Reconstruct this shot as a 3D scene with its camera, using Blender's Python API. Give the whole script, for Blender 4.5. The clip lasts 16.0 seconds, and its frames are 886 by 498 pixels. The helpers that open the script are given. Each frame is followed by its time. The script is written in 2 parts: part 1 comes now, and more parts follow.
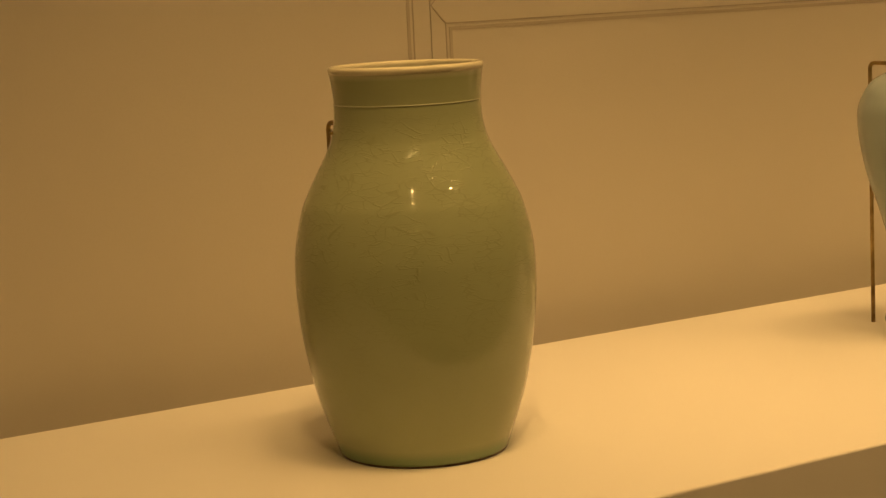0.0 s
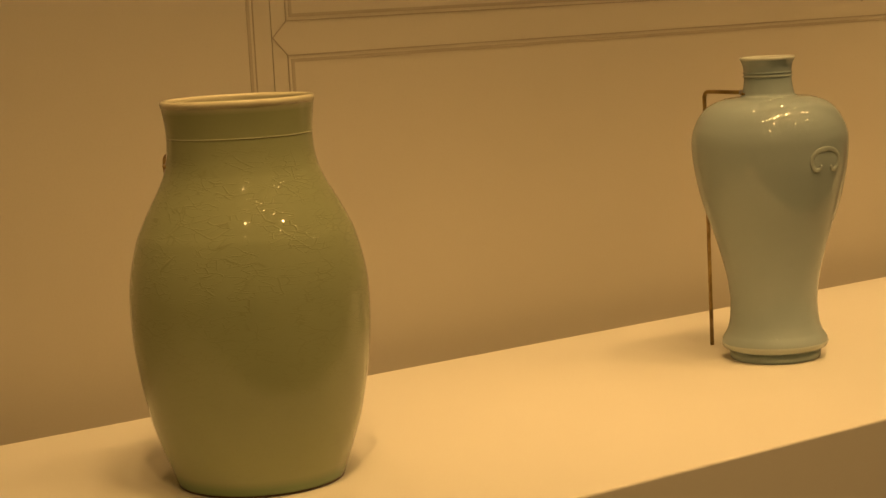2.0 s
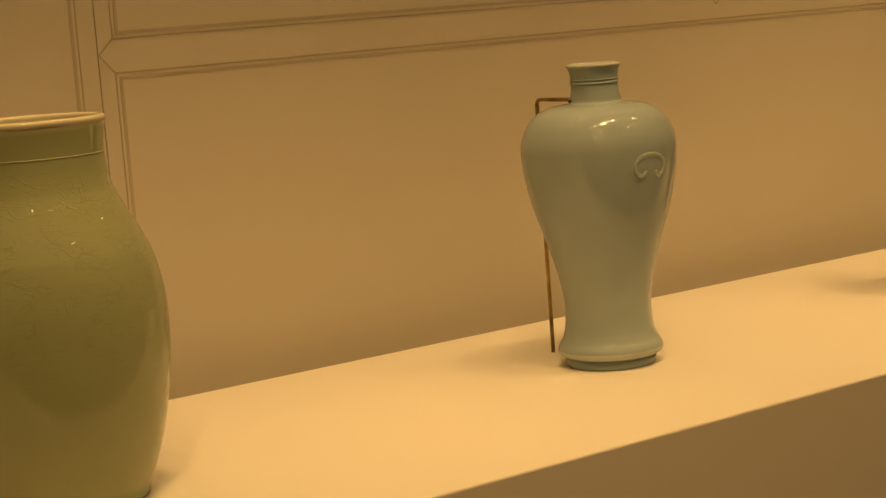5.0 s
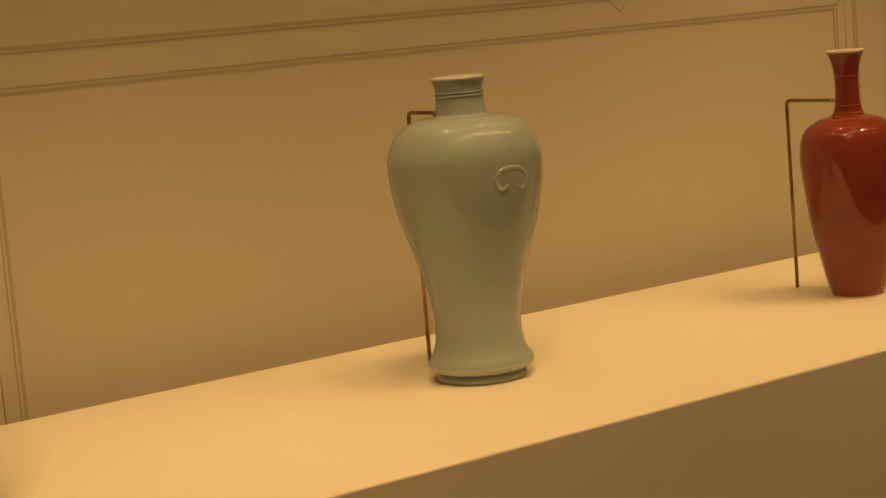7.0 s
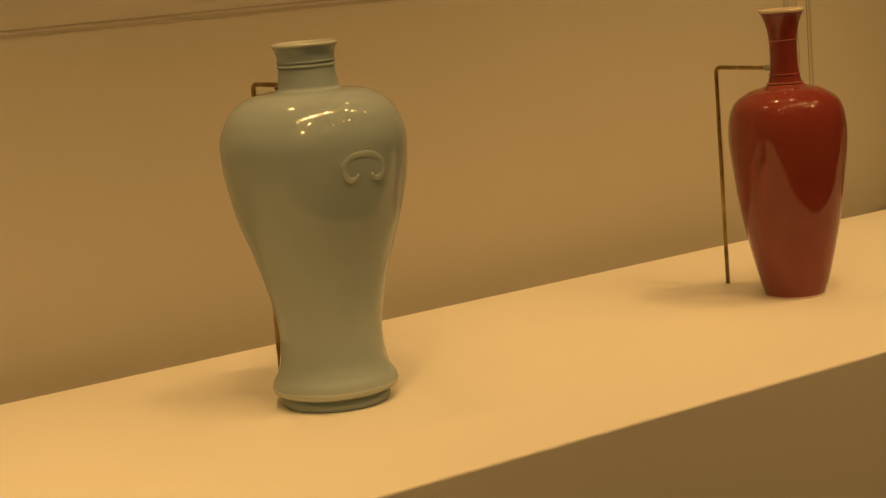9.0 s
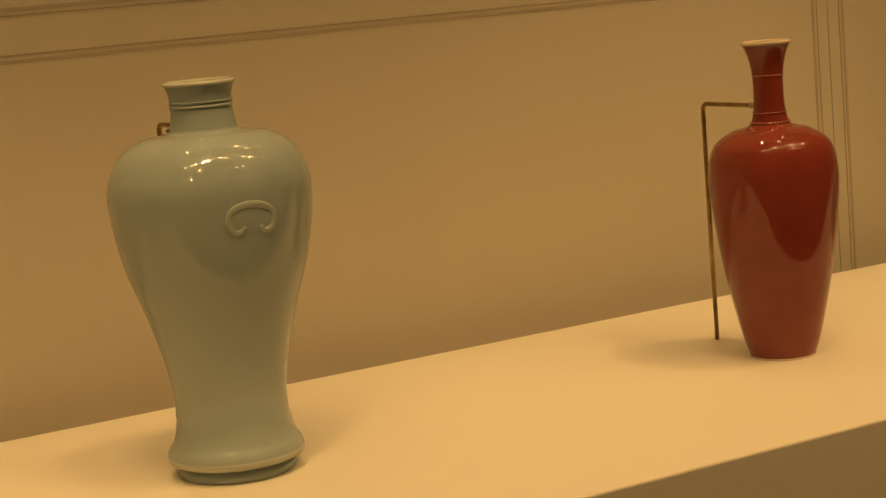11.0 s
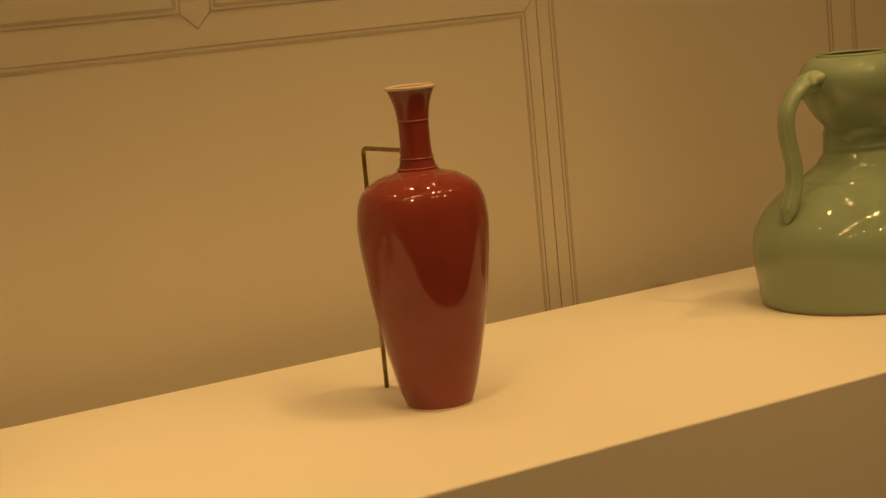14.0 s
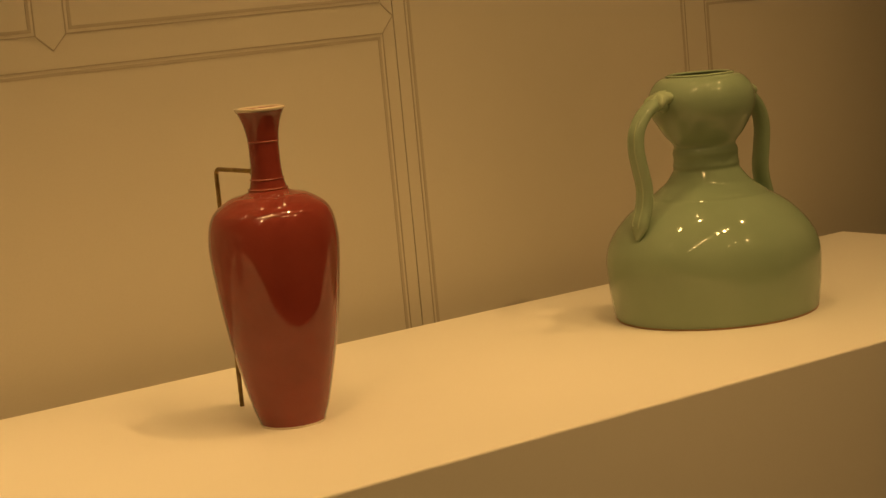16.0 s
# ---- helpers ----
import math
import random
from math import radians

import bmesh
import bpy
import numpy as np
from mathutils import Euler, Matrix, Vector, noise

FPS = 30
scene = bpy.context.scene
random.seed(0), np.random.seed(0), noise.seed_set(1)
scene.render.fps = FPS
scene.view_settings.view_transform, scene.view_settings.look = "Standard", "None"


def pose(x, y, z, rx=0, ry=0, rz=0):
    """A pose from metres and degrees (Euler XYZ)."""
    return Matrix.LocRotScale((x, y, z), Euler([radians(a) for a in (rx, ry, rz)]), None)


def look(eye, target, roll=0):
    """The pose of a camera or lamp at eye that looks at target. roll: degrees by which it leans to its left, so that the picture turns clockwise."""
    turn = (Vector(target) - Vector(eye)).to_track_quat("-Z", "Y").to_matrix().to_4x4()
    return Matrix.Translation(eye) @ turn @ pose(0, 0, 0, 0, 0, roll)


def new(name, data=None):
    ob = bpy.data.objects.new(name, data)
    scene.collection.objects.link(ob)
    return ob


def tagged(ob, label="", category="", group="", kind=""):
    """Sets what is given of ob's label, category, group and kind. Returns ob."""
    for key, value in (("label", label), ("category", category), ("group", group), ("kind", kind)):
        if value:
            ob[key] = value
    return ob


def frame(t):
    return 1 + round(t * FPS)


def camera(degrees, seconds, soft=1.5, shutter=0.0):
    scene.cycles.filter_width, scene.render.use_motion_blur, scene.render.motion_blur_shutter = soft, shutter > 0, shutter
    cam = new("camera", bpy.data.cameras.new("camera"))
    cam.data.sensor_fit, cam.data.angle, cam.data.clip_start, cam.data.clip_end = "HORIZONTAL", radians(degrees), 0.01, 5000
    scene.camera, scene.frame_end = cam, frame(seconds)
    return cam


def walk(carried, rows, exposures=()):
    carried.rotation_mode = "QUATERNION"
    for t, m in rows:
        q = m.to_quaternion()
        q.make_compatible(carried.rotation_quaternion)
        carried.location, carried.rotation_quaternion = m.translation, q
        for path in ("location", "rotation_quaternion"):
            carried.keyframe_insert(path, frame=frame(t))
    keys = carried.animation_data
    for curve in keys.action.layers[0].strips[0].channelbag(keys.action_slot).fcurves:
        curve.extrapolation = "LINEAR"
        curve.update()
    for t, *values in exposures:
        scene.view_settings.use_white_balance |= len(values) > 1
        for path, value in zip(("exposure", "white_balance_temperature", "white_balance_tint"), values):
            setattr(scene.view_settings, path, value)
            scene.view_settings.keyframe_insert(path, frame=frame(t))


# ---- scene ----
cam = camera(27.32, 16.0)
PATH = [
    (0, (-1.6398, -1.1556, 1.2722), (-0.9687, -0.0584, 1.0828), -2.77),
    (0.5, (-1.6350, -1.1677, 1.2726), (-0.9453, -0.0813, 1.0884), -2.56),
    (1, (-1.6322, -1.1714, 1.2724), (-0.9235, -0.0965, 1.0927), -2.65),
    (1.5, (-1.6286, -1.1797, 1.2723), (-0.9038, -0.1149, 1.0974), -2.74),
    (2, (-1.6226, -1.1840, 1.2750), (-0.8808, -0.1308, 1.1000), -2.98),
    (2.5, (-1.6138, -1.1914, 1.2742), (-0.8639, -0.1443, 1.0974), -3.15),
    (3, (-1.6045, -1.1982, 1.2764), (-0.8514, -0.1538, 1.0974), -3.19),
    (3.5, (-1.5896, -1.2071, 1.2784), (-0.8351, -0.1636, 1.1005), -3.37),
    (4, (-1.5703, -1.2176, 1.2782), (-0.8158, -0.1736, 1.1028), -3.83),
    (4.5, (-1.5533, -1.2284, 1.2753), (-0.7984, -0.1844, 1.1022), -4.05),
    (5, (-1.5402, -1.2387, 1.2748), (-0.7783, -0.1998, 1.1009), -4.26),
    (5.2, (-1.5326, -1.2448, 1.2739), (-0.7685, -0.2074, 1.1008), -4.38),
    (7.3, (-1.4151, -1.3083, 1.2738), (-0.6776, -0.2517, 1.1013), -5.05),
    (7.5, (-1.4008, -1.3054, 1.2801), (-0.6637, -0.2514, 1.0914), -5.00),
    (8, (-1.3512, -1.2667, 1.2728), (-0.6103, -0.2159, 1.0809), -5.18),
    (8.5, (-1.2888, -1.2270, 1.2757), (-0.5516, -0.1769, 1.0667), -5.17),
    (9, (-1.2303, -1.1811, 1.2716), (-0.4935, -0.1310, 1.0607), -4.73),
    (9.2, (-1.2137, -1.1766, 1.2703), (-0.4844, -0.1216, 1.0582), -4.14),
    (11.3, (-1.0240, -1.1774, 1.2689), (-0.3945, -0.0568, 1.0744), -5.03),
    (11.5, (-1.0118, -1.1820, 1.2774), (-0.3846, -0.0614, 1.0750), -4.97),
    (12, (-0.9731, -1.1943, 1.2746), (-0.3632, -0.0637, 1.0749), -5.28),
    (12.5, (-0.9329, -1.2085, 1.2756), (-0.3322, -0.0737, 1.0724), -5.22),
    (13, (-0.9139, -1.2199, 1.2737), (-0.2944, -0.0936, 1.0795), -5.51),
    (13.5, (-0.8918, -1.2318, 1.2753), (-0.2415, -0.1233, 1.0799), -5.33),
    (14, (-0.8647, -1.2492, 1.2759), (-0.1912, -0.1539, 1.0840), -5.45),
    (14.5, (-0.8513, -1.2545, 1.2751), (-0.1557, -0.1727, 1.0857), -5.53),
    (15, (-0.8463, -1.2615, 1.2766), (-0.1348, -0.1891, 1.0925), -5.37),
    (15.5, (-0.8496, -1.2740, 1.2786), (-0.1283, -0.2079, 1.0965), -5.44),
    (16, (-0.8501, -1.2799, 1.2754), (-0.1128, -0.2254, 1.0901), -5.42),
]
walk(cam, [(t, look(eye, target, roll)) for t, eye, target, roll in PATH],
     [(0.0, 0.0), (5.0, -0.05), (8.5, -0.22), (12.5, -0.18), (16.0, -0.13)])

# ---- world and light: a closed, dim gallery lit by warm spotlights ----
world = bpy.data.worlds.new("world")
world.use_nodes = True
world.node_tree.nodes["Background"].inputs[0].default_value = (0.02, 0.015, 0.01, 1)
world.node_tree.nodes["Background"].inputs[1].default_value = 0.3
scene.world = world
scene.view_settings.exposure = 0.0

TOP = 1.0            # top of the plinth
WARM = (1.0, 0.578, 0.196)


def spotlight(x, y, z, aim, watts, cone=60, blend=0.7, radius=0.010, colour=WARM):
    data = bpy.data.lights.new("spotlight", "SPOT")
    data.energy, data.color = watts, colour
    data.spot_size, data.spot_blend, data.shadow_soft_size = radians(cone), blend, radius
    ob = new("spotlight", data)
    ob.matrix_world = look((x, y, z), aim)
    return ob


LAMPS = [  # x, y, z, aim x, aim y, watts, cone, radius of the lens
    # close row over the plinth
    (-1.34, -0.67, 2.28, -1.16, -0.31, 8.6, 46, 0.022),
    (-1.165, -0.67, 2.28, -1.13, -0.31, 6.9, 46, 0.026),
    (-1.075, -0.67, 2.28, -1.04, -0.31, 10.2, 48, 0.024),
    (-0.91, -0.67, 2.28, -0.80, -0.31, 8.6, 46, 0.028),
    (-0.81, -0.67, 2.28, -0.74, -0.31, 5.8, 46, 0.028),
    (-0.69, -0.67, 2.28, -0.66, -0.31, 0.0, 46, 0.026),
    (-0.57, -0.67, 2.28, -0.60, -0.31, 6.9, 46, 0.028),
    (-0.47, -0.67, 2.28, -0.50, -0.31, 6.2, 46, 0.026),
    (-0.11, -0.67, 2.28, -0.14, -0.31, 3.7, 46, 0.028),
    (0.04, -0.69, 2.28, -0.20, -0.31, 16.0, 46, 0.028),
    (0.12, -0.69, 2.28, -0.10, -0.31, 0.0, 46, 0.018),
    (0.48, -0.67, 2.28, 0.24, -0.28, 13.5, 58, 0.026),
    # farther out, aimed at the single vases
    (-1.66, -1.24, 2.30, -1.11, -0.26, 19.9, 36, 0.028),
    (-1.23, -1.06, 2.30, -0.60, -0.32, 9.8, 42, 0.024),
    (-0.98, -1.06, 2.30, -0.26, -0.30, 0.0, 42, 0.018),
    (-0.66, -1.08, 2.30, 0.10, -0.30, 0.0, 42, 0.018),
    (-0.62, -1.50, 2.30, -1.00, -0.30, 3.6, 34, 0.010),
    (-0.28, -1.33, 2.30, -0.36, -0.42, 8.6, 40, 0.014),
    (-0.07, -1.29, 2.30, -0.26, -0.30, 8.6, 42, 0.020),
    (0.27, -1.35, 2.30, 0.14, -0.17, 19.9, 42, 0.028),
    # near the wall
    (-1.12, -0.05, 2.02, -1.10, -0.27, 1.8, 44, 0.012),
    (-0.77, -0.05, 2.02, -0.68, -0.26, 1.8, 44, 0.026),
    (-0.28, -0.05, 2.02, -0.27, -0.26, 1.6, 44, 0.026),
    (0.10, -0.06, 2.06, 0.12, -0.26, 0.0, 44, 0.018),
    (-0.03, -0.19, 2.26, 0.12, -0.24, 5.0, 36, 0.028),
]
for lx, ly, lz, ax, ay, watts, cone, lens_r in LAMPS:
    if watts:      # the others shine by their lenses alone
        spotlight(lx, ly, lz, (ax, ay, TOP + 0.03), watts, cone, 1.0)


# ---- materials ----
def node(tree, kind, **values):
    n = tree.nodes.new(kind)
    for key, value in values.items():
        n.inputs[key].default_value = value
    return n


def material(name, colour, rough, metal=0.0, coat=0.0, ior=1.5):
    m = bpy.data.materials.new(name)
    m.use_nodes = True
    b = m.node_tree.nodes["Principled BSDF"]
    b.inputs["Base Color"].default_value = (*colour, 1)
    b.inputs["Roughness"].default_value, b.inputs["Metallic"].default_value = rough, metal
    b.inputs["Coat Weight"].default_value, b.inputs["IOR"].default_value = coat, ior
    return m, m.node_tree, b


def coords(tree):
    return tree.nodes.new("ShaderNodeTexCoord").outputs["Object"]


def noise_of(tree, where, scale, detail=3.0, rough=0.55):
    n = node(tree, "ShaderNodeTexNoise", Scale=scale, Detail=detail, Roughness=rough)
    tree.links.new(where, n.inputs["Vector"])
    return n.outputs["Fac"]


def ramp(tree, fac, stops):
    r = tree.nodes.new("ShaderNodeValToRGB")
    e = r.color_ramp.elements
    while len(e) < len(stops):
        e.new(0.5)
    for k, (at, c) in enumerate(stops):
        e[k].position, e[k].color = at, (*c, 1)
    tree.links.new(fac, r.inputs["Fac"])
    return r.outputs["Color"]


def mixed(tree, a, b, fac, mode="MIX"):
    """Blend colours a and b (sockets or tuples) by fac (socket or number)."""
    m = tree.nodes.new("ShaderNodeMix")
    m.data_type, m.blend_type = "RGBA", mode
    for value, slot in ((fac, m.inputs[0]), (a, m.inputs[6]), (b, m.inputs[7])):
        if isinstance(value, bpy.types.NodeSocket):
            tree.links.new(value, slot)
        else:
            slot.default_value = (*value, 1) if isinstance(value, tuple) else value
    return m.outputs[2]


def bump(tree, height, strength, distance, normal=None):
    b = node(tree, "ShaderNodeBump", Strength=strength, Distance=distance)
    tree.links.new(height, b.inputs["Height"])
    if normal is not None:
        tree.links.new(normal, b.inputs["Normal"])
    return b.outputs["Normal"]


def painted(name, light, dark, rough, patch, grain, depth):
    """Matt paint with faint broad patches and a fine roller grain."""
    m, t, b = material(name, light, rough)
    w = coords(t)
    broad = noise_of(t, w, patch, 4)
    fine = noise_of(t, w, grain, 2)
    c = ramp(t, broad, [(0.3, dark), (0.7, light)])
    c = mixed(t, c, tuple(0.94 * v for v in light), ramp(t, fine, [(0.45, (0, 0, 0)), (0.75, (0.5, 0.5, 0.5))]))
    t.links.new(c, b.inputs["Base Color"])
    t.links.new(bump(t, fine, 0.25, depth), b.inputs["Normal"])
    return m


def glaze(name, light, dark, rough=0.12, patch=14.0, wave=0.0006, speck=0.0):
    """Glossy porcelain glaze that pools a little and waves very slightly."""
    m, t, b = material(name, light, rough, 0.0, 0.0, 1.5)
    w = coords(t)
    pool = noise_of(t, w, patch, 4)
    c = ramp(t, pool, [(0.3, dark), (0.72, light)])
    if speck:
        s = noise_of(t, w, 900.0, 2)
        c = mixed(t, c, tuple(0.72 * v for v in dark), ramp(t, s, [(0.60, (0, 0, 0)), (0.75, (speck, speck, speck))]))
    t.links.new(c, b.inputs["Base Color"])
    t.links.new(bump(t, noise_of(t, w, 9.0, 1), 0.06, wave), b.inputs["Normal"])
    b.inputs["Subsurface Weight"].default_value = 0.0
    return m, t, b, c


PLINTH = painted("plinth_paint", (0.80, 0.755, 0.66), (0.77, 0.725, 0.63), 0.62, 3.0, 900.0, 0.00012)
WALL = painted("wall_paint", (0.60, 0.555, 0.46), (0.57, 0.525, 0.435), 0.7, 4.0, 500.0, 0.00015)
CEILING = painted("ceiling_paint", (0.62, 0.60, 0.56), (0.58, 0.56, 0.52), 0.8, 2.0, 300.0, 0.0002)
DARK = painted("dark_gallery_paint", (0.10, 0.09, 0.08), (0.08, 0.072, 0.066), 0.8, 2.0, 200.0, 0.0003)
FLOORING = painted("pale_floor", (0.60, 0.53, 0.44), (0.55, 0.48, 0.40), 0.55, 5.0, 400.0, 0.0004)
LINE = painted("printed_brown_line", (0.455, 0.405, 0.32), (0.42, 0.37, 0.29), 0.75, 20.0, 900.0, 0.0001)
THIN = painted("printed_thin_line", (0.43, 0.38, 0.30), (0.38, 0.335, 0.26), 0.75, 20.0, 900.0, 0.0001)
MITRE = painted("printed_mitre_line", (0.44, 0.39, 0.31), (0.40, 0.355, 0.28), 0.75, 20.0, 900.0, 0.0001)

BLACK = painted("black_lacquered_metal", (0.03, 0.03, 0.03), (0.02, 0.02, 0.02), 0.45, 30.0, 400.0, 0.0001)
GLOW, _, gb = material("glowing_lamp_lens", (0.8, 0.8, 0.8), 0.4)
gb.inputs["Emission Color"].default_value = (1.0, 0.60, 0.22, 1)
gb.inputs["Emission Strength"].default_value = 62.0

# brass of the rod mounts, tarnished in patches
BRASS, bt, bb = material("aged_brass", (0.42, 0.30, 0.12), 0.38, 0.9)
bw = coords(bt)
bt.links.new(ramp(bt, noise_of(bt, bw, 60.0, 4), [(0.35, (0.20, 0.13, 0.05)), (0.65, (0.46, 0.33, 0.14))]), bb.inputs["Base Color"])
bt.links.new(ramp(bt, noise_of(bt, bw, 220.0, 3), [(0.3, (0.28, 0.28, 0.28)), (0.7, (0.5, 0.5, 0.5))]), bb.inputs["Roughness"])
SLEEVE, _, sb = material("clear_soft_sleeve", (0.78, 0.74, 0.66), 0.25)
sb.inputs["Transmission Weight"].default_value = 0.35

# celadon with a crackle net, stronger round the shoulder than near the foot
CELADON, ct, cb, cc = glaze("crackled_celadon_glaze", (0.348, 0.372, 0.208), (0.306, 0.333, 0.180), 0.03, 11.0, 0.0007, 0.15)
cw = coords(ct)
warp = node(ct, "ShaderNodeTexNoise", Scale=38.0, Detail=2.0)
ct.links.new(cw, warp.inputs["Vector"])
shift = ct.nodes.new("ShaderNodeVectorMath")
shift.operation = "MULTIPLY_ADD"
shift.inputs[1].default_value = (0.014, 0.014, 0.012)
ct.links.new(warp.outputs["Color"], shift.inputs[0])
ct.links.new(cw, shift.inputs[2])


def crackle(scale, flatten, width):
    """One net of wavy, mostly level cracks."""
    flat = ct.nodes.new("ShaderNodeMapping")
    flat.inputs["Scale"].default_value = (1.0, 1.0, flatten)
    ct.links.new(shift.outputs[0], flat.inputs["Vector"])
    net = node(ct, "ShaderNodeTexVoronoi", Scale=scale)
    net.feature = "DISTANCE_TO_EDGE"
    ct.links.new(flat.outputs[0], net.inputs["Vector"])
    return ramp(ct, net.outputs["Distance"], [(0.0, (1, 1, 1)), (width, (0, 0, 0))])


crack = mixed(ct, crackle(40.0, 3.0, 0.026), crackle(78.0, 4.2, 0.048), 1.0, "LIGHTEN")
gaps = ramp(ct, noise_of(ct, cw, 75.0, 2), [(0.40, (0, 0, 0)), (0.54, (1, 1, 1))])
split = ct.nodes.new("ShaderNodeSeparateXYZ")
ct.links.new(cw, split.inputs[0])
band = node(ct, "ShaderNodeMapRange")
for slot, value in ((1, 0.055), (2, 0.125), (3, 0.12), (4, 1.0)):
    band.inputs[slot].default_value = value
ct.links.new(split.outputs["Z"], band.inputs[0])
mask = mixed(ct, crack, gaps, 1.0, "MULTIPLY")
mask = mixed(ct, mask, band.outputs[0], 1.0, "MULTIPLY")
neck = node(ct, "ShaderNodeMapRange")
for slot, value in ((1, 0.188), (2, 0.203), (3, 1.0), (4, 0.04)):
    neck.inputs[slot].default_value = value
ct.links.new(split.outputs["Z"], neck.inputs[0])
mask = mixed(ct, mask, neck.outputs[0], 1.0, "MULTIPLY")
foot = node(ct, "ShaderNodeMapRange")
for slot, value in ((1, 0.0045), (2, 0.0105), (3, 0.75), (4, 0.0)):
    foot.inputs[slot].default_value = value
ct.links.new(split.outputs["Z"], foot.inputs[0])
lip = node(ct, "ShaderNodeMapRange")
for slot, value in ((1, 0.2185), (2, 0.2238), (3, 0.0), (4, 0.9)):
    lip.inputs[slot].default_value = value
ct.links.new(split.outputs["Z"], lip.inputs[0])
cc = mixed(ct, cc, (0.66, 0.61, 0.43), lip.outputs[0])    # glaze run thin and pale towards the mouth
cc = mixed(ct, cc, (0.17, 0.26, 0.13), foot.outputs[0])   # glaze pooled thick and green above the foot
ct.links.new(mixed(ct, cc, (0.22, 0.235, 0.115), mixed(ct, (0, 0, 0), mask, 0.38)), cb.inputs["Base Color"])
ct.links.new(bump(ct, mask, 0.26, 0.0004, bump(ct, noise_of(ct, cw, 9.0, 1), 0.06, 0.0007)), cb.inputs["Normal"])

CELADON_LIP = glaze("pale_celadon_lip", (0.72, 0.67, 0.48), (0.66, 0.61, 0.43), 0.13, 40.0)[0]
CELADON_RING = glaze("thin_celadon_ridge", (0.42, 0.42, 0.27), (0.35, 0.37, 0.22), 0.13, 60.0)[0]
FOOT_BROWN = painted("burnt_foot_rim", (0.09, 0.05, 0.03), (0.05, 0.03, 0.02), 0.7, 60.0, 600.0, 0.0002)
SKY = glaze("pale_sky_blue_glaze", (0.350, 0.418, 0.424), (0.318, 0.386, 0.391), 0.06, 12.0, 0.0006)[0]
SKY_LIP = glaze("thin_pale_blue_lip", (0.58, 0.60, 0.53), (0.50, 0.53, 0.48), 0.13, 40.0)[0]
SKY_EDGE = glaze("thin_glaze_on_foot_edge", (0.47, 0.51, 0.46), (0.43, 0.47, 0.43), 0.13, 40.0)[0]
SCROLL = glaze("raised_pale_blue_glaze", (0.40, 0.46, 0.44), (0.37, 0.43, 0.415), 0.13, 40.0)[0]
SKY_DEEP = glaze("pooled_blue_glaze", (0.33, 0.40, 0.40), (0.29, 0.36, 0.36), 0.08, 40.0)[0]
RED = glaze("copper_red_glaze", (0.255, 0.050, 0.035), (0.195, 0.032, 0.023), 0.055, 16.0, 0.0006, 0.25)[0]
RED_LINE = glaze("worn_pale_red_ridge", (0.37, 0.12, 0.085), (0.30, 0.08, 0.055), 0.15, 60.0)[0]
CREAM = glaze("cream_white_lip", (0.72, 0.62, 0.48), (0.66, 0.55, 0.42), 0.13, 60.0)[0]
GREEN = glaze("pea_green_glaze", (0.275, 0.355, 0.236), (0.240, 0.318, 0.205), 0.06, 12.0, 0.0006)[0]
GREEN_EDGE = glaze("thin_pale_green_edge", (0.35, 0.43, 0.28), (0.31, 0.385, 0.245), 0.13, 60.0)[0]
ORANGE_FOOT = painted("iron_orange_foot", (0.34, 0.19, 0.09), (0.26, 0.14, 0.07), 0.6, 60.0, 600.0, 0.0002)


# ---- helpers for meshes ----
def finish(name, bm, mat, smooth=False):
    mesh = bpy.data.meshes.new(name)
    bmesh.ops.recalc_face_normals(bm, faces=bm.faces)
    bm.to_mesh(mesh)
    bm.free()
    mesh.materials.append(mat)
    if smooth:
        mesh.shade_smooth()
    return mesh


def part(name, bm, mat, parent, label="", smooth=False):
    """One bmesh as one mesh object under a thing or a part."""
    ob = new(name, finish(name, bm, mat, smooth))
    ob.parent = parent
    return tagged(ob, label)


def box(x0, x1, y0, y1, z0, z1, bevel=0.0, segments=2):
    bm = bmesh.new()
    bmesh.ops.create_cube(bm, size=1)
    for v in bm.verts:
        v.co = Vector(((x0, x1)[v.co.x > 0], (y0, y1)[v.co.y > 0], (z0, z1)[v.co.z > 0]))
    if bevel:
        bmesh.ops.bevel(bm, geom=bm.edges[:], offset=bevel, segments=segments, affect="EDGES", profile=0.5)
    return bm


def spline(points, steps=6):
    """A smooth curve through the points (Catmull-Rom, centripetal enough for close points)."""
    p = [np.array(q, float) for q in points]
    p = [2 * p[0] - p[1]] + p + [2 * p[-1] - p[-2]]
    out = []
    for a, b, c, d in zip(p, p[1:], p[2:], p[3:]):
        k = np.linalg.norm(c - b)
        ma = (c - a) / max(np.linalg.norm(c - a), 1e-9) * k
        mb = (d - b) / max(np.linalg.norm(d - b), 1e-9) * k
        for s in range(steps):
            u = s / steps
            h = (2 * u**3 - 3 * u**2 + 1, u**3 - 2 * u**2 + u, -2 * u**3 + 3 * u**2, u**3 - u**2)
            out.append(h[0] * b + h[1] * ma + h[2] * c + h[3] * mb)
    out.append(p[-2])
    return out


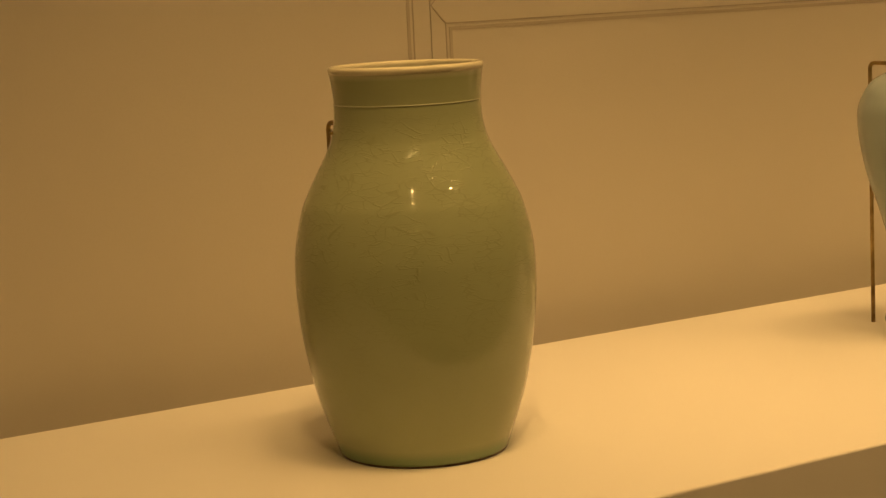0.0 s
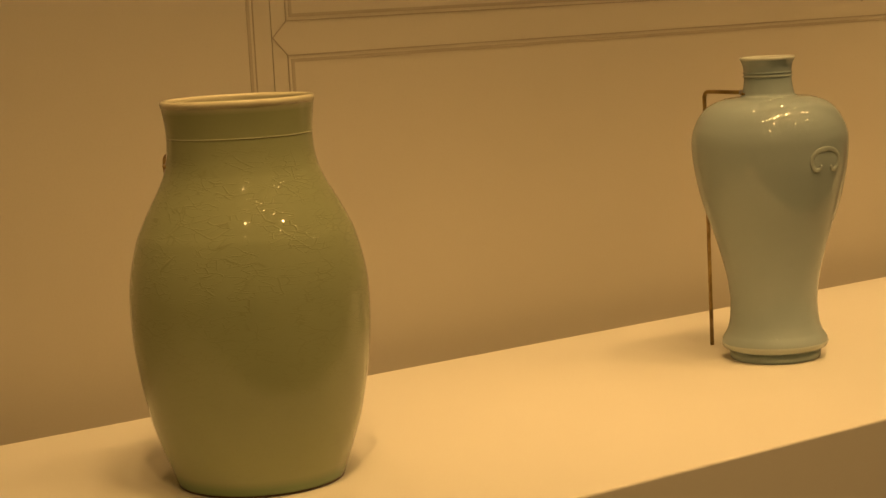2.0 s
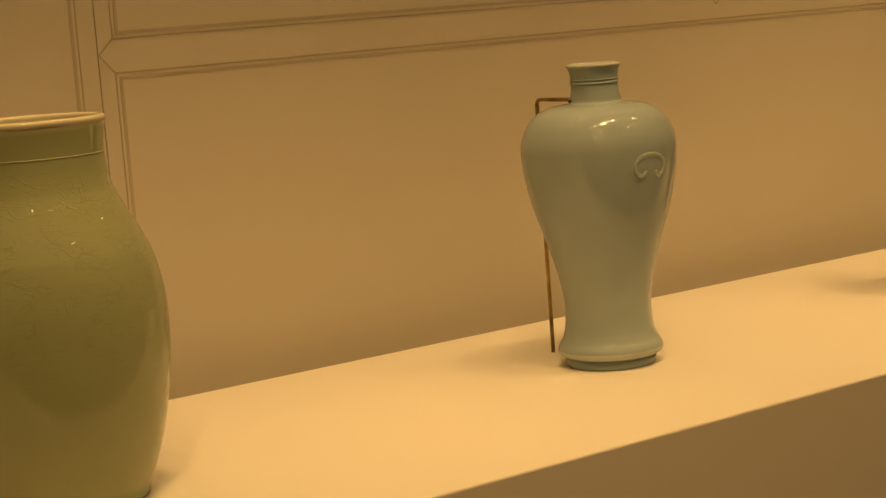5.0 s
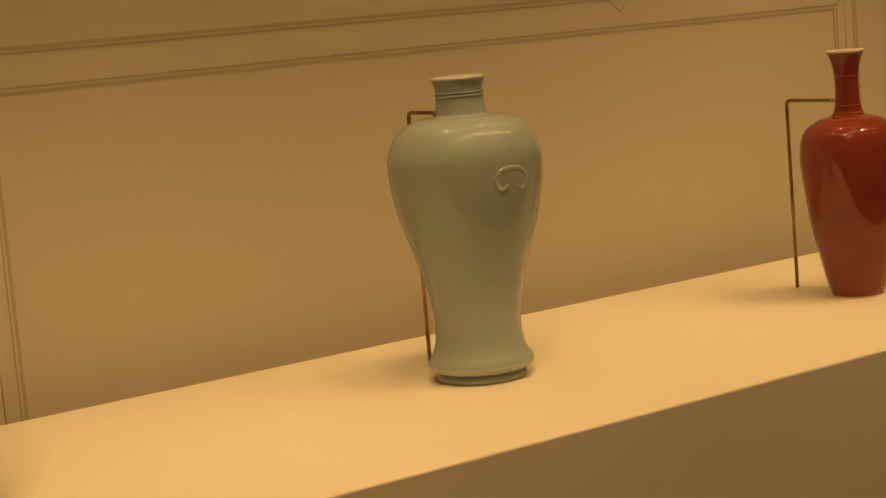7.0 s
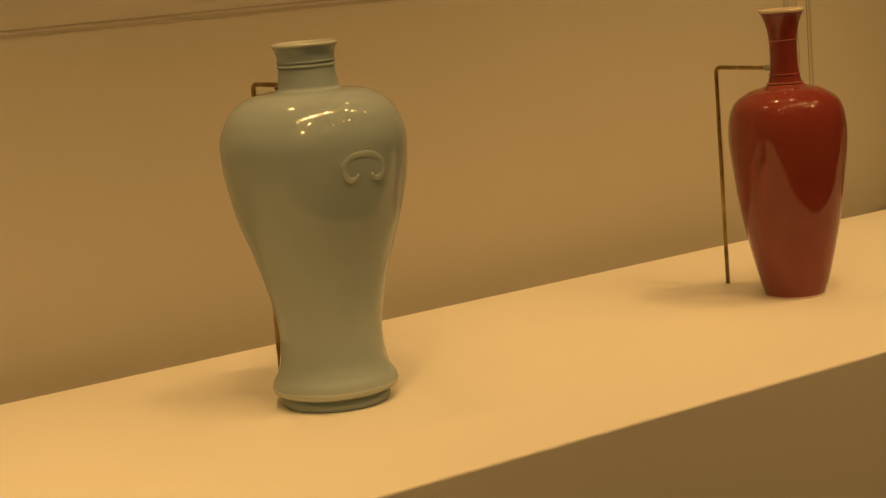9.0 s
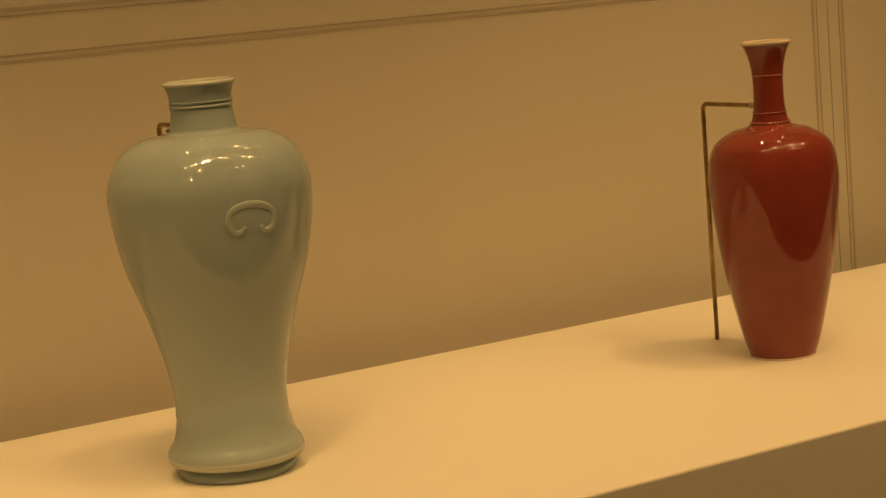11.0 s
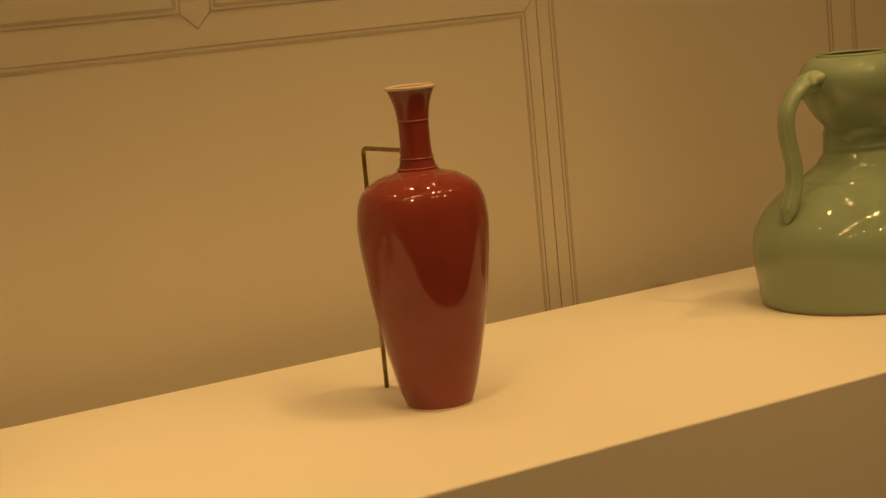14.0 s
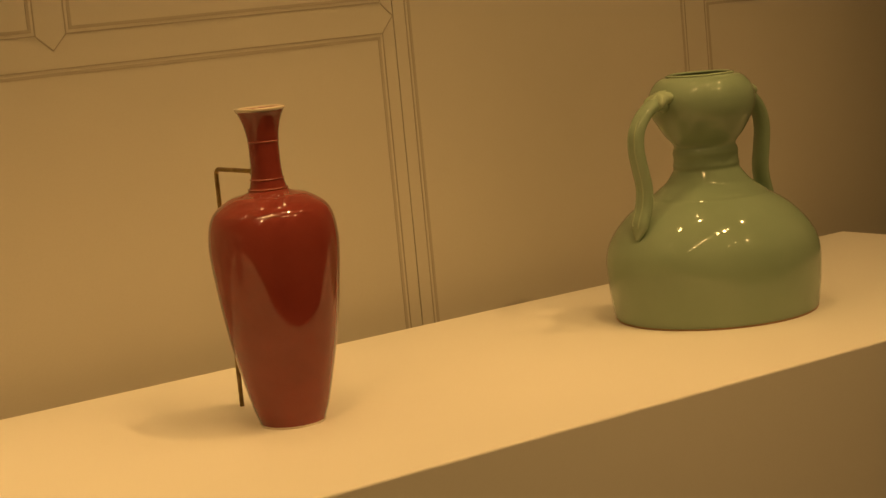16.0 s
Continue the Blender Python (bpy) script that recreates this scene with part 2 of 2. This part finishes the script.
def lathe(profile, around=112, closed=False):
    """Turn a profile of (radius, height) round the z axis."""
    bm = bmesh.new()
    rings = []
    for r, z in profile:
        if r < 1e-5:
            rings.append([bm.verts.new((0, 0, z))])
        else:
            rings.append([bm.verts.new((r * math.cos(a), r * math.sin(a), z)) for a in (2 * math.pi * k / around for k in range(around))])
    pairs = list(zip(rings, rings[1:])) + ([(rings[-1], rings[0])] if closed else [])
    for lo, hi in pairs:
        for k in range(around):
            j = (k + 1) % around
            if len(lo) == 1 and len(hi) == 1:
                continue
            if len(lo) == 1:
                bm.faces.new((lo[0], hi[j], hi[k]))
            elif len(hi) == 1:
                bm.faces.new((lo[k], lo[j], hi[0]))
            else:
                bm.faces.new((lo[k], lo[j], hi[j], hi[k]))
    return bm


def ring(radius, z, half, tall, around=112):
    """A raised bead of elliptical section round the z axis."""
    return lathe([(radius + half * math.cos(a), z + tall * math.sin(a)) for a in (2 * math.pi * k / 10 for k in range(10))], around, True)


def tube(points, radii, sides=14, turn=None):
    """A round or strap-like bar along the points; radii are (wide, thick) pairs; turn is the strap's wide direction."""
    bm = bmesh.new()
    pts = [Vector(p) for p in points]
    loops = []
    side = None
    for k, p in enumerate(pts):
        ahead = (pts[min(k + 1, len(pts) - 1)] - pts[max(k - 1, 0)]).normalized()
        if turn is not None:
            wide = Vector(turn)
        elif side is None:
            wide = Vector((0, 0, 1)) if abs(ahead.z) < 0.9 else Vector((1, 0, 0))
        else:
            wide = side
        wide = (wide - wide.dot(ahead) * ahead).normalized()
        side = wide
        thick = ahead.cross(wide)
        a, b = radii[k]
        loops.append([bm.verts.new(p + wide * (a * math.cos(q)) + thick * (b * math.sin(q))) for q in (2 * math.pi * s / sides for s in range(sides))])
    for lo, hi in zip(loops, loops[1:]):
        for s in range(sides):
            j = (s + 1) % sides
            bm.faces.new((lo[s], lo[j], hi[j], hi[s]))
    bm.faces.new(loops[0][::-1])
    bm.faces.new(loops[-1])
    return bm


def thing(name, x, y, z, label, category, group=""):
    ob = new(name)
    ob.empty_display_size = 0.05
    ob.matrix_world = pose(x, y, z)
    return tagged(ob, label, category, group)


# ---- the setting ----
WX0, WX1 = -3.2, 1.30        # the case's back wall
SEAMS = (-0.9342, 0.0162)     # joints between its boards
FRONT, BACK = -0.423, -0.0503 # the plinth's depth; a gap is left behind it
P1 = 0.490                    # the plinth's end

wall_back = tagged(new("wall_back", finish("wall_back", box(WX0, WX1 + 0.1, 0.014, 0.12, 0, 2.42), DARK)), "beige case back wall of smooth joined boards", "wall", kind="structure")
for a, b in zip((WX0, *SEAMS), (*SEAMS, WX1)):
    part("board", box(a + 0.0004, b - 0.0004, 0.0, 0.0135, 0.0, 2.40), WALL, wall_back)

plinth = new("plinth", finish("plinth", box(WX0, P1, FRONT, BACK, 0.0, TOP, 0.0016, 3), PLINTH))
tagged(plinth, "long cream-white painted display plinth along the wall", "plinth", kind="structure")
wall_side = new("wall_side", finish("wall_side", box(WX1, WX1 + 0.1, -0.75, -0.001, 0, 2.40), WALL))
tagged(wall_side, "beige painted end wall of the display case", "wall", kind="structure")
wall_end = new("wall_end", finish("wall_end", box(WX0 - 0.1, WX0, -0.75, 0.12, 0, 2.42), WALL))
tagged(wall_end, "beige painted far end wall of the case", "wall", kind="structure")
case_ceiling = new("ceiling_case", finish("ceiling_case", box(WX0, WX1, -1.70, -0.001, 2.401, 2.46), CEILING))
tagged(case_ceiling, "pale ceiling of the display case", "ceiling", kind="structure")
floor = new("floor", finish("floor", box(-5, 4, -6, 0.2, -0.1, 0.0), FLOORING))
tagged(floor, "pale smooth gallery floor", "floor", kind="structure")
ceiling = new("ceiling", finish("ceiling", box(-5, 4, -6, 0.2, 3.2, 3.3), DARK))
tagged(ceiling, "dark gallery ceiling", "ceiling", kind="structure")
for nm, dims in (("wall_south", (-5, 4, -6.1, -6, 0, 3.2)), ("wall_west", (-5.1, -5, -6, 0.2, 0, 3.2)), ("wall_east", (4, 4.1, -6, 0.2, 0, 3.2)), ("wall_north", (-5, 4, 0.2, 0.3, 0, 3.2))):
    tagged(new(nm, finish(nm, box(*dims), DARK)), "dark painted gallery wall", "wall", kind="structure")


# printed panel drawing on the boards: a broad line with a fine line beside it
def strip(p, q, width, proud=0.0004):
    """A thin flat line on the wall from p to q, both (x, z)."""
    a, b = Vector((p[0], 0, p[1])), Vector((q[0], 0, q[1]))
    along = (b - a).normalized()
    side = Vector((0, 1, 0)).cross(along) * width / 2
    bm = bmesh.new()
    lo = [bm.verts.new(v + Vector((0, -proud, 0))) for v in (a - side, b - side, b + side, a + side)]
    hi = [bm.verts.new(v + Vector((0, 0.0005, 0))) for v in (a - side, b - side, b + side, a + side)]
    bm.faces.new(lo)
    bm.faces.new(hi[::-1])
    for k in range(4):
        j = (k + 1) % 4
        bm.faces.new((lo[k], hi[k], hi[j], lo[j]))
    return bm


BROAD, FINE, OFF = 0.0026, 0.0009, 0.0040
ZL, ZU, ZB, ZTOP = 1.2366, 1.2703, 0.30, 2.30


def line(p, q, width, mat, proud=0.0004):
    part("panel_line", strip(p, q, width, proud), mat, wall_back)


def broad_rect(x0, x1, z0, z1, open_side=""):
    """Broad outline with a fine outline outside it."""
    for grow, width, mat, proud in ((0.0, BROAD, LINE, 0.0004), (OFF, FINE, THIN, 0.0005)):
        a, b, c, d = x0 - grow, x1 + grow, z0 - grow, z1 + grow
        h = width / 2
        if "left" not in open_side:
            line((a, c + h), (a, d - h), width, mat, proud)
        if "right" not in open_side:
            line((b, c + h), (b, d - h), width, mat, proud)
        line((a - h, c), (b + h, c), width, mat, proud)
        line((a - h, d), (b + h, d), width, mat, proud)


broad_rect(-0.9172, 0.0, ZB, ZL)                    # lower panel
broad_rect(-0.9172, -0.3079, ZU, ZTOP)              # upper panels
broad_rect(-0.2752, 0.0, ZU, ZTOP)
broad_rect(-1.90, -0.9532, ZB, ZTOP)                # plain tall panels at both sides
broad_rect(0.0328, 0.3446, ZB, ZTOP)
broad_rect(0.3782, 1.10, ZB, 1.2345)
for p, q in (((-0.9212, 1.2406), (-0.9335, 1.2544)), ((-0.9335, 1.2544), (-0.9212, 1.2663)),
             ((0.0040, 1.2406), (0.0156, 1.2544)), ((0.0156, 1.2544), (0.0040, 1.2663)),
             ((-0.3039, 1.2663), (-0.2908, 1.2544)), ((-0.2908, 1.2544), (-0.2792, 1.2663))):
    line(p, q, 0.0008, MITRE, 0.0006)


# ---- spotlight fixtures under the case's ceiling, seen mirrored in the glaze ----
def spotlight_fixture(x, y, z, aim, r):
    f = thing("track_spotlight", x, y, 2.40, "small black spotlight with a glowing lens under the ceiling", "spotlight", "spotlights over the plinth")
    d = (Vector(aim) - Vector((x, y, z))).normalized()
    tilt = Vector((0, 0, -1)).rotation_difference(d).to_matrix().to_4x4()
    drop = Vector((0, 0, z - 2.40))
    e, bore = (0.010, 0.033) if y > -0.9 else (0.070, r + 0.004)      # the outer ones are set deep in their hoods
    can = lathe([(0.0, 0.095), (0.026, 0.095), (0.034, 0.086), (0.037, 0.020), (0.037, 0.002), (bore, 0.002), (bore, e + 0.006), (0.0, e + 0.008)], 28)
    lens = lathe([(0.0, e), (r - 0.002, e), (r, e + 0.0015), (r - 0.001, e + 0.004), (0.0, e + 0.004)], 16)
    for bm in (can, lens):
        bm.transform(Matrix.Translation(drop) @ tilt)
    part("housing", can, BLACK, f, "", True)
    part("lens", lens, GLOW, f, "glowing warm lens")
    stem = lathe([(0.0, 0.0), (0.022, 0.0), (0.022, -0.008), (0.006, -0.009), (0.006, z - 2.40 + 0.065), (0.0, z - 2.40 + 0.065)], 20)
    part("stem", stem, BLACK, f)
    return f


for lx, ly, lz, ax, ay, watts, cone, lens_r in LAMPS:
    spotlight_fixture(lx, ly, lz, (ax, ay, TOP + 0.03), lens_r)


# ---- vases ----
def vessel(outer, wall, depth):
    """Outer profile from foot to lip, a rounded lip, and the inside down to the given height."""
    prof = spline(outer, 5)
    inner = [(max(r - wall, 0.002), z) for r, z in prof[::-1] if z > depth]
    top = prof[-1]
    lip = [(top[0] - wall / 2 + wall / 2 * math.cos(a), top[1] + wall / 2 * math.sin(a)) for a in (math.pi * k / 6 for k in range(1, 6))]
    floor_r = inner[-1][0]
    base_r = prof[0][0]
    under = [(0.0, 0.004), (base_r - 0.007, 0.004), (base_r - 0.006, 0.0006), (base_r - 0.0015, 0.0), ]
    return lathe([*under, *[tuple(q) for q in prof], *lip, *inner, (floor_r * 0.6, depth - 0.002), (0.0, depth - 0.002)])


def lip_band(radius, z, wall, down, mat, parent, label, lean=0.2):
    """The pale glaze on the mouth rim, a hair proud of the body."""
    g = 0.00015
    pts = [(radius + g - lean * down, z - down), (radius + g, z)]
    pts += [(radius - wall / 2 + (wall / 2 + g) * math.cos(a), z + (wall / 2 + g) * math.sin(a)) for a in (math.pi * k / 8 for k in range(1, 8))]
    pts += [(radius - wall - g, z), (radius - wall - g, z - down * 2), (radius - wall / 2, z - down)]
    return part("rim", lathe(pts, closed=True), mat, parent, label, True)


def celadon_vase(x, y):
    v = thing("vase", x, y, TOP, "olive green crackled celadon jar-shaped vase with wide mouth", "vase", "porcelain vases on the plinth")
    outer = [(0.0492, 0.0008), (0.0503, 0.002), (0.0521, 0.0075), (0.0574, 0.0225), (0.0613, 0.035), (0.0644, 0.049), (0.0672, 0.064), (0.0691, 0.079), (0.0701, 0.093),
             (0.0703, 0.106), (0.0697, 0.119), (0.0675, 0.132), (0.0636, 0.1465), (0.0607, 0.1530), (0.05783, 0.1590), (0.0552, 0.1640), (0.0530, 0.1680), (0.0508, 0.1720), (0.04872, 0.1760), (0.04684, 0.1800), (0.0449, 0.1850), (0.0432, 0.193), (0.0426, 0.2005),
             (0.0425, 0.2055), (0.0430, 0.212), (0.0438, 0.2185), (0.0447, 0.2240)]
    part("body", vessel(outer, 0.0036, 0.02), CELADON, v, "", True)
    lip_band(0.0447, 0.2242, 0.0036, 0.0022, CELADON_LIP, v, "pale cream glazed mouth rim", 0.16)
    part("raised_ring", ring(0.04245, 0.2045, 0.00035, 0.00045), CELADON_RING, v, "thin pale raised ring", True)
    part("foot_rim", lathe([(0.0440, 0.0), (0.0494, 0.0), (0.0500, 0.0012), (0.0494, 0.0018), (0.0440, 0.0012)], closed=True), FOOT_BROWN, v, "dark burnt foot rim", True)
    return v


def sky_vase(x, y):
    v = thing("vase", x, y, TOP, "pale sky-blue glazed shouldered vase with short neck", "vase", "porcelain vases on the plinth")
    outer = [(0.0318, 0.0006), (0.0328, 0.002), (0.0332, 0.0052), (0.0335, 0.0072), (0.0352, 0.0078), (0.0374, 0.0088), (0.0386, 0.0106), (0.0390, 0.0126), (0.0386, 0.0148), (0.0375, 0.0170), (0.0358, 0.0196), (0.0344, 0.0228), (0.0332, 0.0270), (0.0323, 0.0340), (0.0320, 0.045),
             (0.0341, 0.0615), (0.0384, 0.0792), (0.0440, 0.0980), (0.0484, 0.111), (0.0515, 0.1215), (0.0542, 0.1340), (0.0563, 0.1470), (0.0571, 0.1600), (0.0567, 0.1660), (0.0549, 0.1725),
             (0.0504, 0.1812), (0.0437, 0.1880), (0.0335, 0.1925), (0.0240, 0.1940), (0.0196, 0.1950), (0.0184, 0.1985), (0.0175, 0.2040), (0.0172, 0.2085), (0.0176, 0.2150), (0.0186, 0.2185), (0.0199, 0.2212)]
    part("body", vessel(outer, 0.0028, 0.02), SKY, v, "", True)
    lip_band(0.0200, 0.2214, 0.0028, 0.0009, SKY_LIP, v, "thin whitish mouth rim", 0.45)
    part("neck_ring", ring(0.01735, 0.2088, 0.0006, 0.0009), SCROLL, v, "pale raised ring on the neck", True)
    part("neck_ring", ring(0.0174, 0.2112, 0.0005, 0.0007), SKY_DEEP, v, "deeper blue ring on the neck", True)
    edge = spline([(0.0354, 0.0077), (0.0376, 0.0087), (0.0389, 0.0106), (0.0392, 0.0120), (0.0389, 0.0126), (0.0376, 0.0120), (0.0350, 0.0090)], 3)
    part("foot_edge", lathe([tuple(q) for q in edge], closed=True), SKY_EDGE, v, "pale edge of the flared foot", True)
    part("foot_rim", lathe([(0.0270, 0.0), (0.0326, 0.0), (0.0334, 0.0015), (0.0337, 0.0068), (0.0300, 0.0070)], closed=True), SKY_DEEP, v, "recessed grey-blue foot ring", True)
    # moulded cloud scroll on the shoulder, which faces the room
    heights, radii = [q[1] for q in outer[6:29]], [q[0] for q in outer[6:29]]
    way = [(-95.0, 0.1456), (-97.5, 0.1428), (-101.5, 0.1432), (-104.2, 0.1480), (-103.2, 0.1530), (-98.5, 0.1563), (-91.5, 0.1573), (-84.0, 0.1560), (-78.6, 0.1522), (-77.2, 0.1473), (-79.0, 0.1432), (-83.2, 0.1422), (-86.4, 0.1450)]
    pts = []
    for a, z in ((q[0] * 1000, q[1]) for q in spline([(w[0] / 1000, w[1]) for w in way], 5)):
        r = np.interp(z, heights, radii) + 0.0001
        pts.append((r * math.cos(radians(a)), r * math.sin(radians(a)), z))
    n = len(pts)
    radii = [(0.0019 * min(1.0, 0.6 + 3.0 * min(k, n - 1 - k) / n), 0.0007) for k in range(n)]
    out = Vector((math.cos(radians(-91)), math.sin(radians(-91)), 0))
    part("cloud_scroll", tube(pts, [(b, a) for a, b in radii], 12, out), SCROLL, v, "low moulded cloud scroll in pale relief", True)
    return v


def red_vase(x, y):
    v = thing("vase", x, y, TOP, "copper-red glazed slender vase with tall ringed neck", "vase", "porcelain vases on the plinth")
    outer = [(0.0213, 0.0006), (0.0222, 0.003), (0.0251, 0.0115), (0.0297, 0.0305), (0.0344, 0.0525), (0.0380, 0.0740), (0.0407, 0.0955), (0.0419, 0.1065), (0.0426, 0.1180), (0.0424, 0.1240), (0.0412, 0.1335), (0.0385, 0.1408),
             (0.0350, 0.1450), (0.0295, 0.1488), (0.0240, 0.1516), (0.0180, 0.1530), (0.0138, 0.1545), (0.0123, 0.1565), (0.0113, 0.1600), (0.0105, 0.1640), (0.0100, 0.1700), (0.0099, 0.1780), (0.0100, 0.1855), (0.0108, 0.1926), (0.0121, 0.1985), (0.0139, 0.2035), (0.0158, 0.2072), (0.0163, 0.2080)]
    part("body", vessel(outer, 0.0020, 0.015), RED, v, "", True)
    lip_band(0.0164, 0.2080, 0.0020, 0.0012, CREAM, v, "cream white mouth rim", 0.55)
    part("neck_ring", ring(0.0100, 0.1868, 0.0005, 0.0005), RED_LINE, v, "pale worn ridge round the neck", True)
    part("neck_ring", ring(0.0108, 0.1624, 0.0006, 0.0005), RED_LINE, v, "pale worn ridge round the neck", True)
    part("neck_ring", ring(0.0125, 0.1560, 0.0008, 0.0007), RED_LINE, v, "pale worn ridge round the neck", True)
    part("foot_rim", lathe([(0.0165, 0.0), (0.0216, 0.0), (0.0220, 0.0010), (0.0214, 0.0014), (0.0165, 0.0010)], closed=True), CREAM, v, "thin unglazed foot rim", True)
    return v


def gourd_vase(x, y):
    v = thing("vase", x, y, TOP, "pea-green glazed double-gourd vase with two strap handles", "vase", "porcelain vases on the plinth")
    outer = [(0.0795, 0.0006), (0.0806, 0.003), (0.0819, 0.0115), (0.0832, 0.0212), (0.0840, 0.0310), (0.0845, 0.0430), (0.0838, 0.0505), (0.0824, 0.0565), (0.0795, 0.0630), (0.0750, 0.0700), (0.0690, 0.0770), (0.0630, 0.0828), (0.0560, 0.0880), (0.0500, 0.0917), (0.0474, 0.0932), (0.0462, 0.0942), (0.0450, 0.0953), (0.0425, 0.0970), (0.0380, 0.1005),
             (0.0330, 0.1045), (0.0298, 0.1085), (0.0273, 0.1122), (0.0258, 0.1150), (0.0261, 0.1180), (0.0256, 0.1210), (0.0254, 0.1240), (0.0257, 0.1275), (0.0250, 0.1305), (0.0241, 0.1330), (0.0258, 0.1362), (0.0296, 0.1405), (0.0330, 0.1455), (0.0362, 0.1510), (0.0396, 0.1570), (0.0415, 0.1635), (0.0417, 0.1700), (0.0406, 0.1750), (0.0382, 0.1800), (0.0345, 0.1845), (0.0300, 0.1872), (0.0262, 0.1880)]
    part("body", vessel(outer, 0.0030, 0.015), GREEN, v, "", True)
    part("mouth_edge", ring(0.0252, 0.1884, 0.0016, 0.0010), GREEN_EDGE, v, "thin pale mouth edge", True)
    part("foot_rim", lathe([(0.0730, 0.0), (0.0797, 0.0), (0.0803, 0.0012), (0.0796, 0.0016), (0.0730, 0.0012)], closed=True), ORANGE_FOOT, v, "thin orange-brown foot rim", True)
    for s in (-1, 1):
        w = s * (1.05 if s < 0 else 0.94)      # the two handles bow out unequally
        way = spline([(s * 0.0370, 0, 0.1660), (w * 0.0445, 0, 0.1700), (w * 0.0560, 0, 0.1650), (w * 0.0655, 0, 0.1530), (w * 0.0680, 0, 0.1390), (w * 0.0655, 0, 0.1220), (w * 0.0630, 0, 0.1080), (w * 0.0650, 0, 0.0930), (w * 0.0700, 0, 0.0800), (s * 0.0765, 0, 0.0680)], 5)
        n = len(way)
        sizes = [(0.0072 + 0.0016 * (k / n) if k < n - 4 else 0.0088 * (n - k) / 5, 0.0052 if k < n - 6 else 0.0050 * (n - k) / 7 + 0.0008) for k in range(n)]
        h = part("handle", tube([tuple(q) for q in way], sizes, 16, (0, 1, 0)), GREEN, v, "curved strap handle ending in a leaf point", True)
        pad = bmesh.new()
        bmesh.ops.create_uvsphere(pad, u_segments=28, v_segments=14, radius=1.0)
        for q in pad.verts:
            lobe = 1 + 0.20 * math.cos(6 * math.atan2(q.co.y, q.co.x))
            q.co = Vector((s * (0.0450 + 0.0100 * q.co.x * lobe), 0.0112 * q.co.y * lobe, 0.1726 + 0.0058 * q.co.z - 0.0045 * q.co.x))
        part("leaf_collar", pad, GREEN_EDGE, h, "", True)
        for off in (-0.0032, 0.0032):
            rib = [(q[0] + s * 0.0044, off * (1 - 0.5 * max(0, k - n + 8) / 8), q[2] + 0.0006) for k, q in enumerate(way[6:-4])]
            part("rib", tube(rib, [(0.0009, 0.0009)] * len(rib), 8, (0, 1, 0)), GREEN_EDGE, h, "", True)
    return v


celadon_vase(-1.1058, -0.2509)
sky_vase(-0.6539, -0.2318)
red_vase(-0.2634, -0.2497)
gourd_vase(0.1416, -0.2323)


# ---- brass rod mounts that steady the vases by the neck ----
def rod_mount(x, y, height, reach, neck, label):
    """Upright rod behind a vase, bent over forward to the neck, with a half ring and a soft sleeve at its tip."""
    m = thing("rod_mount", x, y, TOP, label, "mount", "rod mounts behind the vases")
    r, bend = 0.00155, 0.0045
    pts = [(0, 0, 0.0002), (0, 0, height * 0.5), (0, 0, height - bend)]
    pts += [(0, -bend + bend * math.cos(a), height - bend + bend * math.sin(a)) for a in (math.pi / 2 * k / 6 for k in range(1, 7))]
    pts += [(0, -(reach * 0.6), height), (0, -reach, height)]
    part("rod", tube(pts, [(r, r)] * len(pts), 12, (1, 0, 0)), BRASS, m, "", True)
    tip = [(0, -reach + 0.009, height), (0, -reach + 0.003, height), (0, -reach - 0.0004, height)]
    part("sleeve", tube(tip, [(r + 0.0005, r + 0.0005)] * 3, 12, (1, 0, 0)), SLEEVE, m, "pale clear plastic sleeve", True)
    arc = [((neck + 0.0012) * math.sin(a), -reach - 0.0012 - neck + (neck + 0.0012) * math.cos(a), height + 0.0002) for a in (radians(-70 + 140 * k / 16) for k in range(17))]
    part("hook", tube(arc, [(0.0009, 0.0009)] * len(arc), 10, (0, 0, 1)), BRASS, m, "", True)
    return m


rod_mount(-1.1058, -0.1530, 0.1883, 0.0535, 0.0440, "thin bent brass rod mount behind the celadon vase")
rod_mount(-0.6539, -0.1646, 0.1963, 0.0480, 0.0190, "thin bent brass rod mount behind the blue vase")
rod_mount(-0.2614, -0.1774, 0.1663, 0.0605, 0.0104, "thin bent brass rod mount behind the red vase")
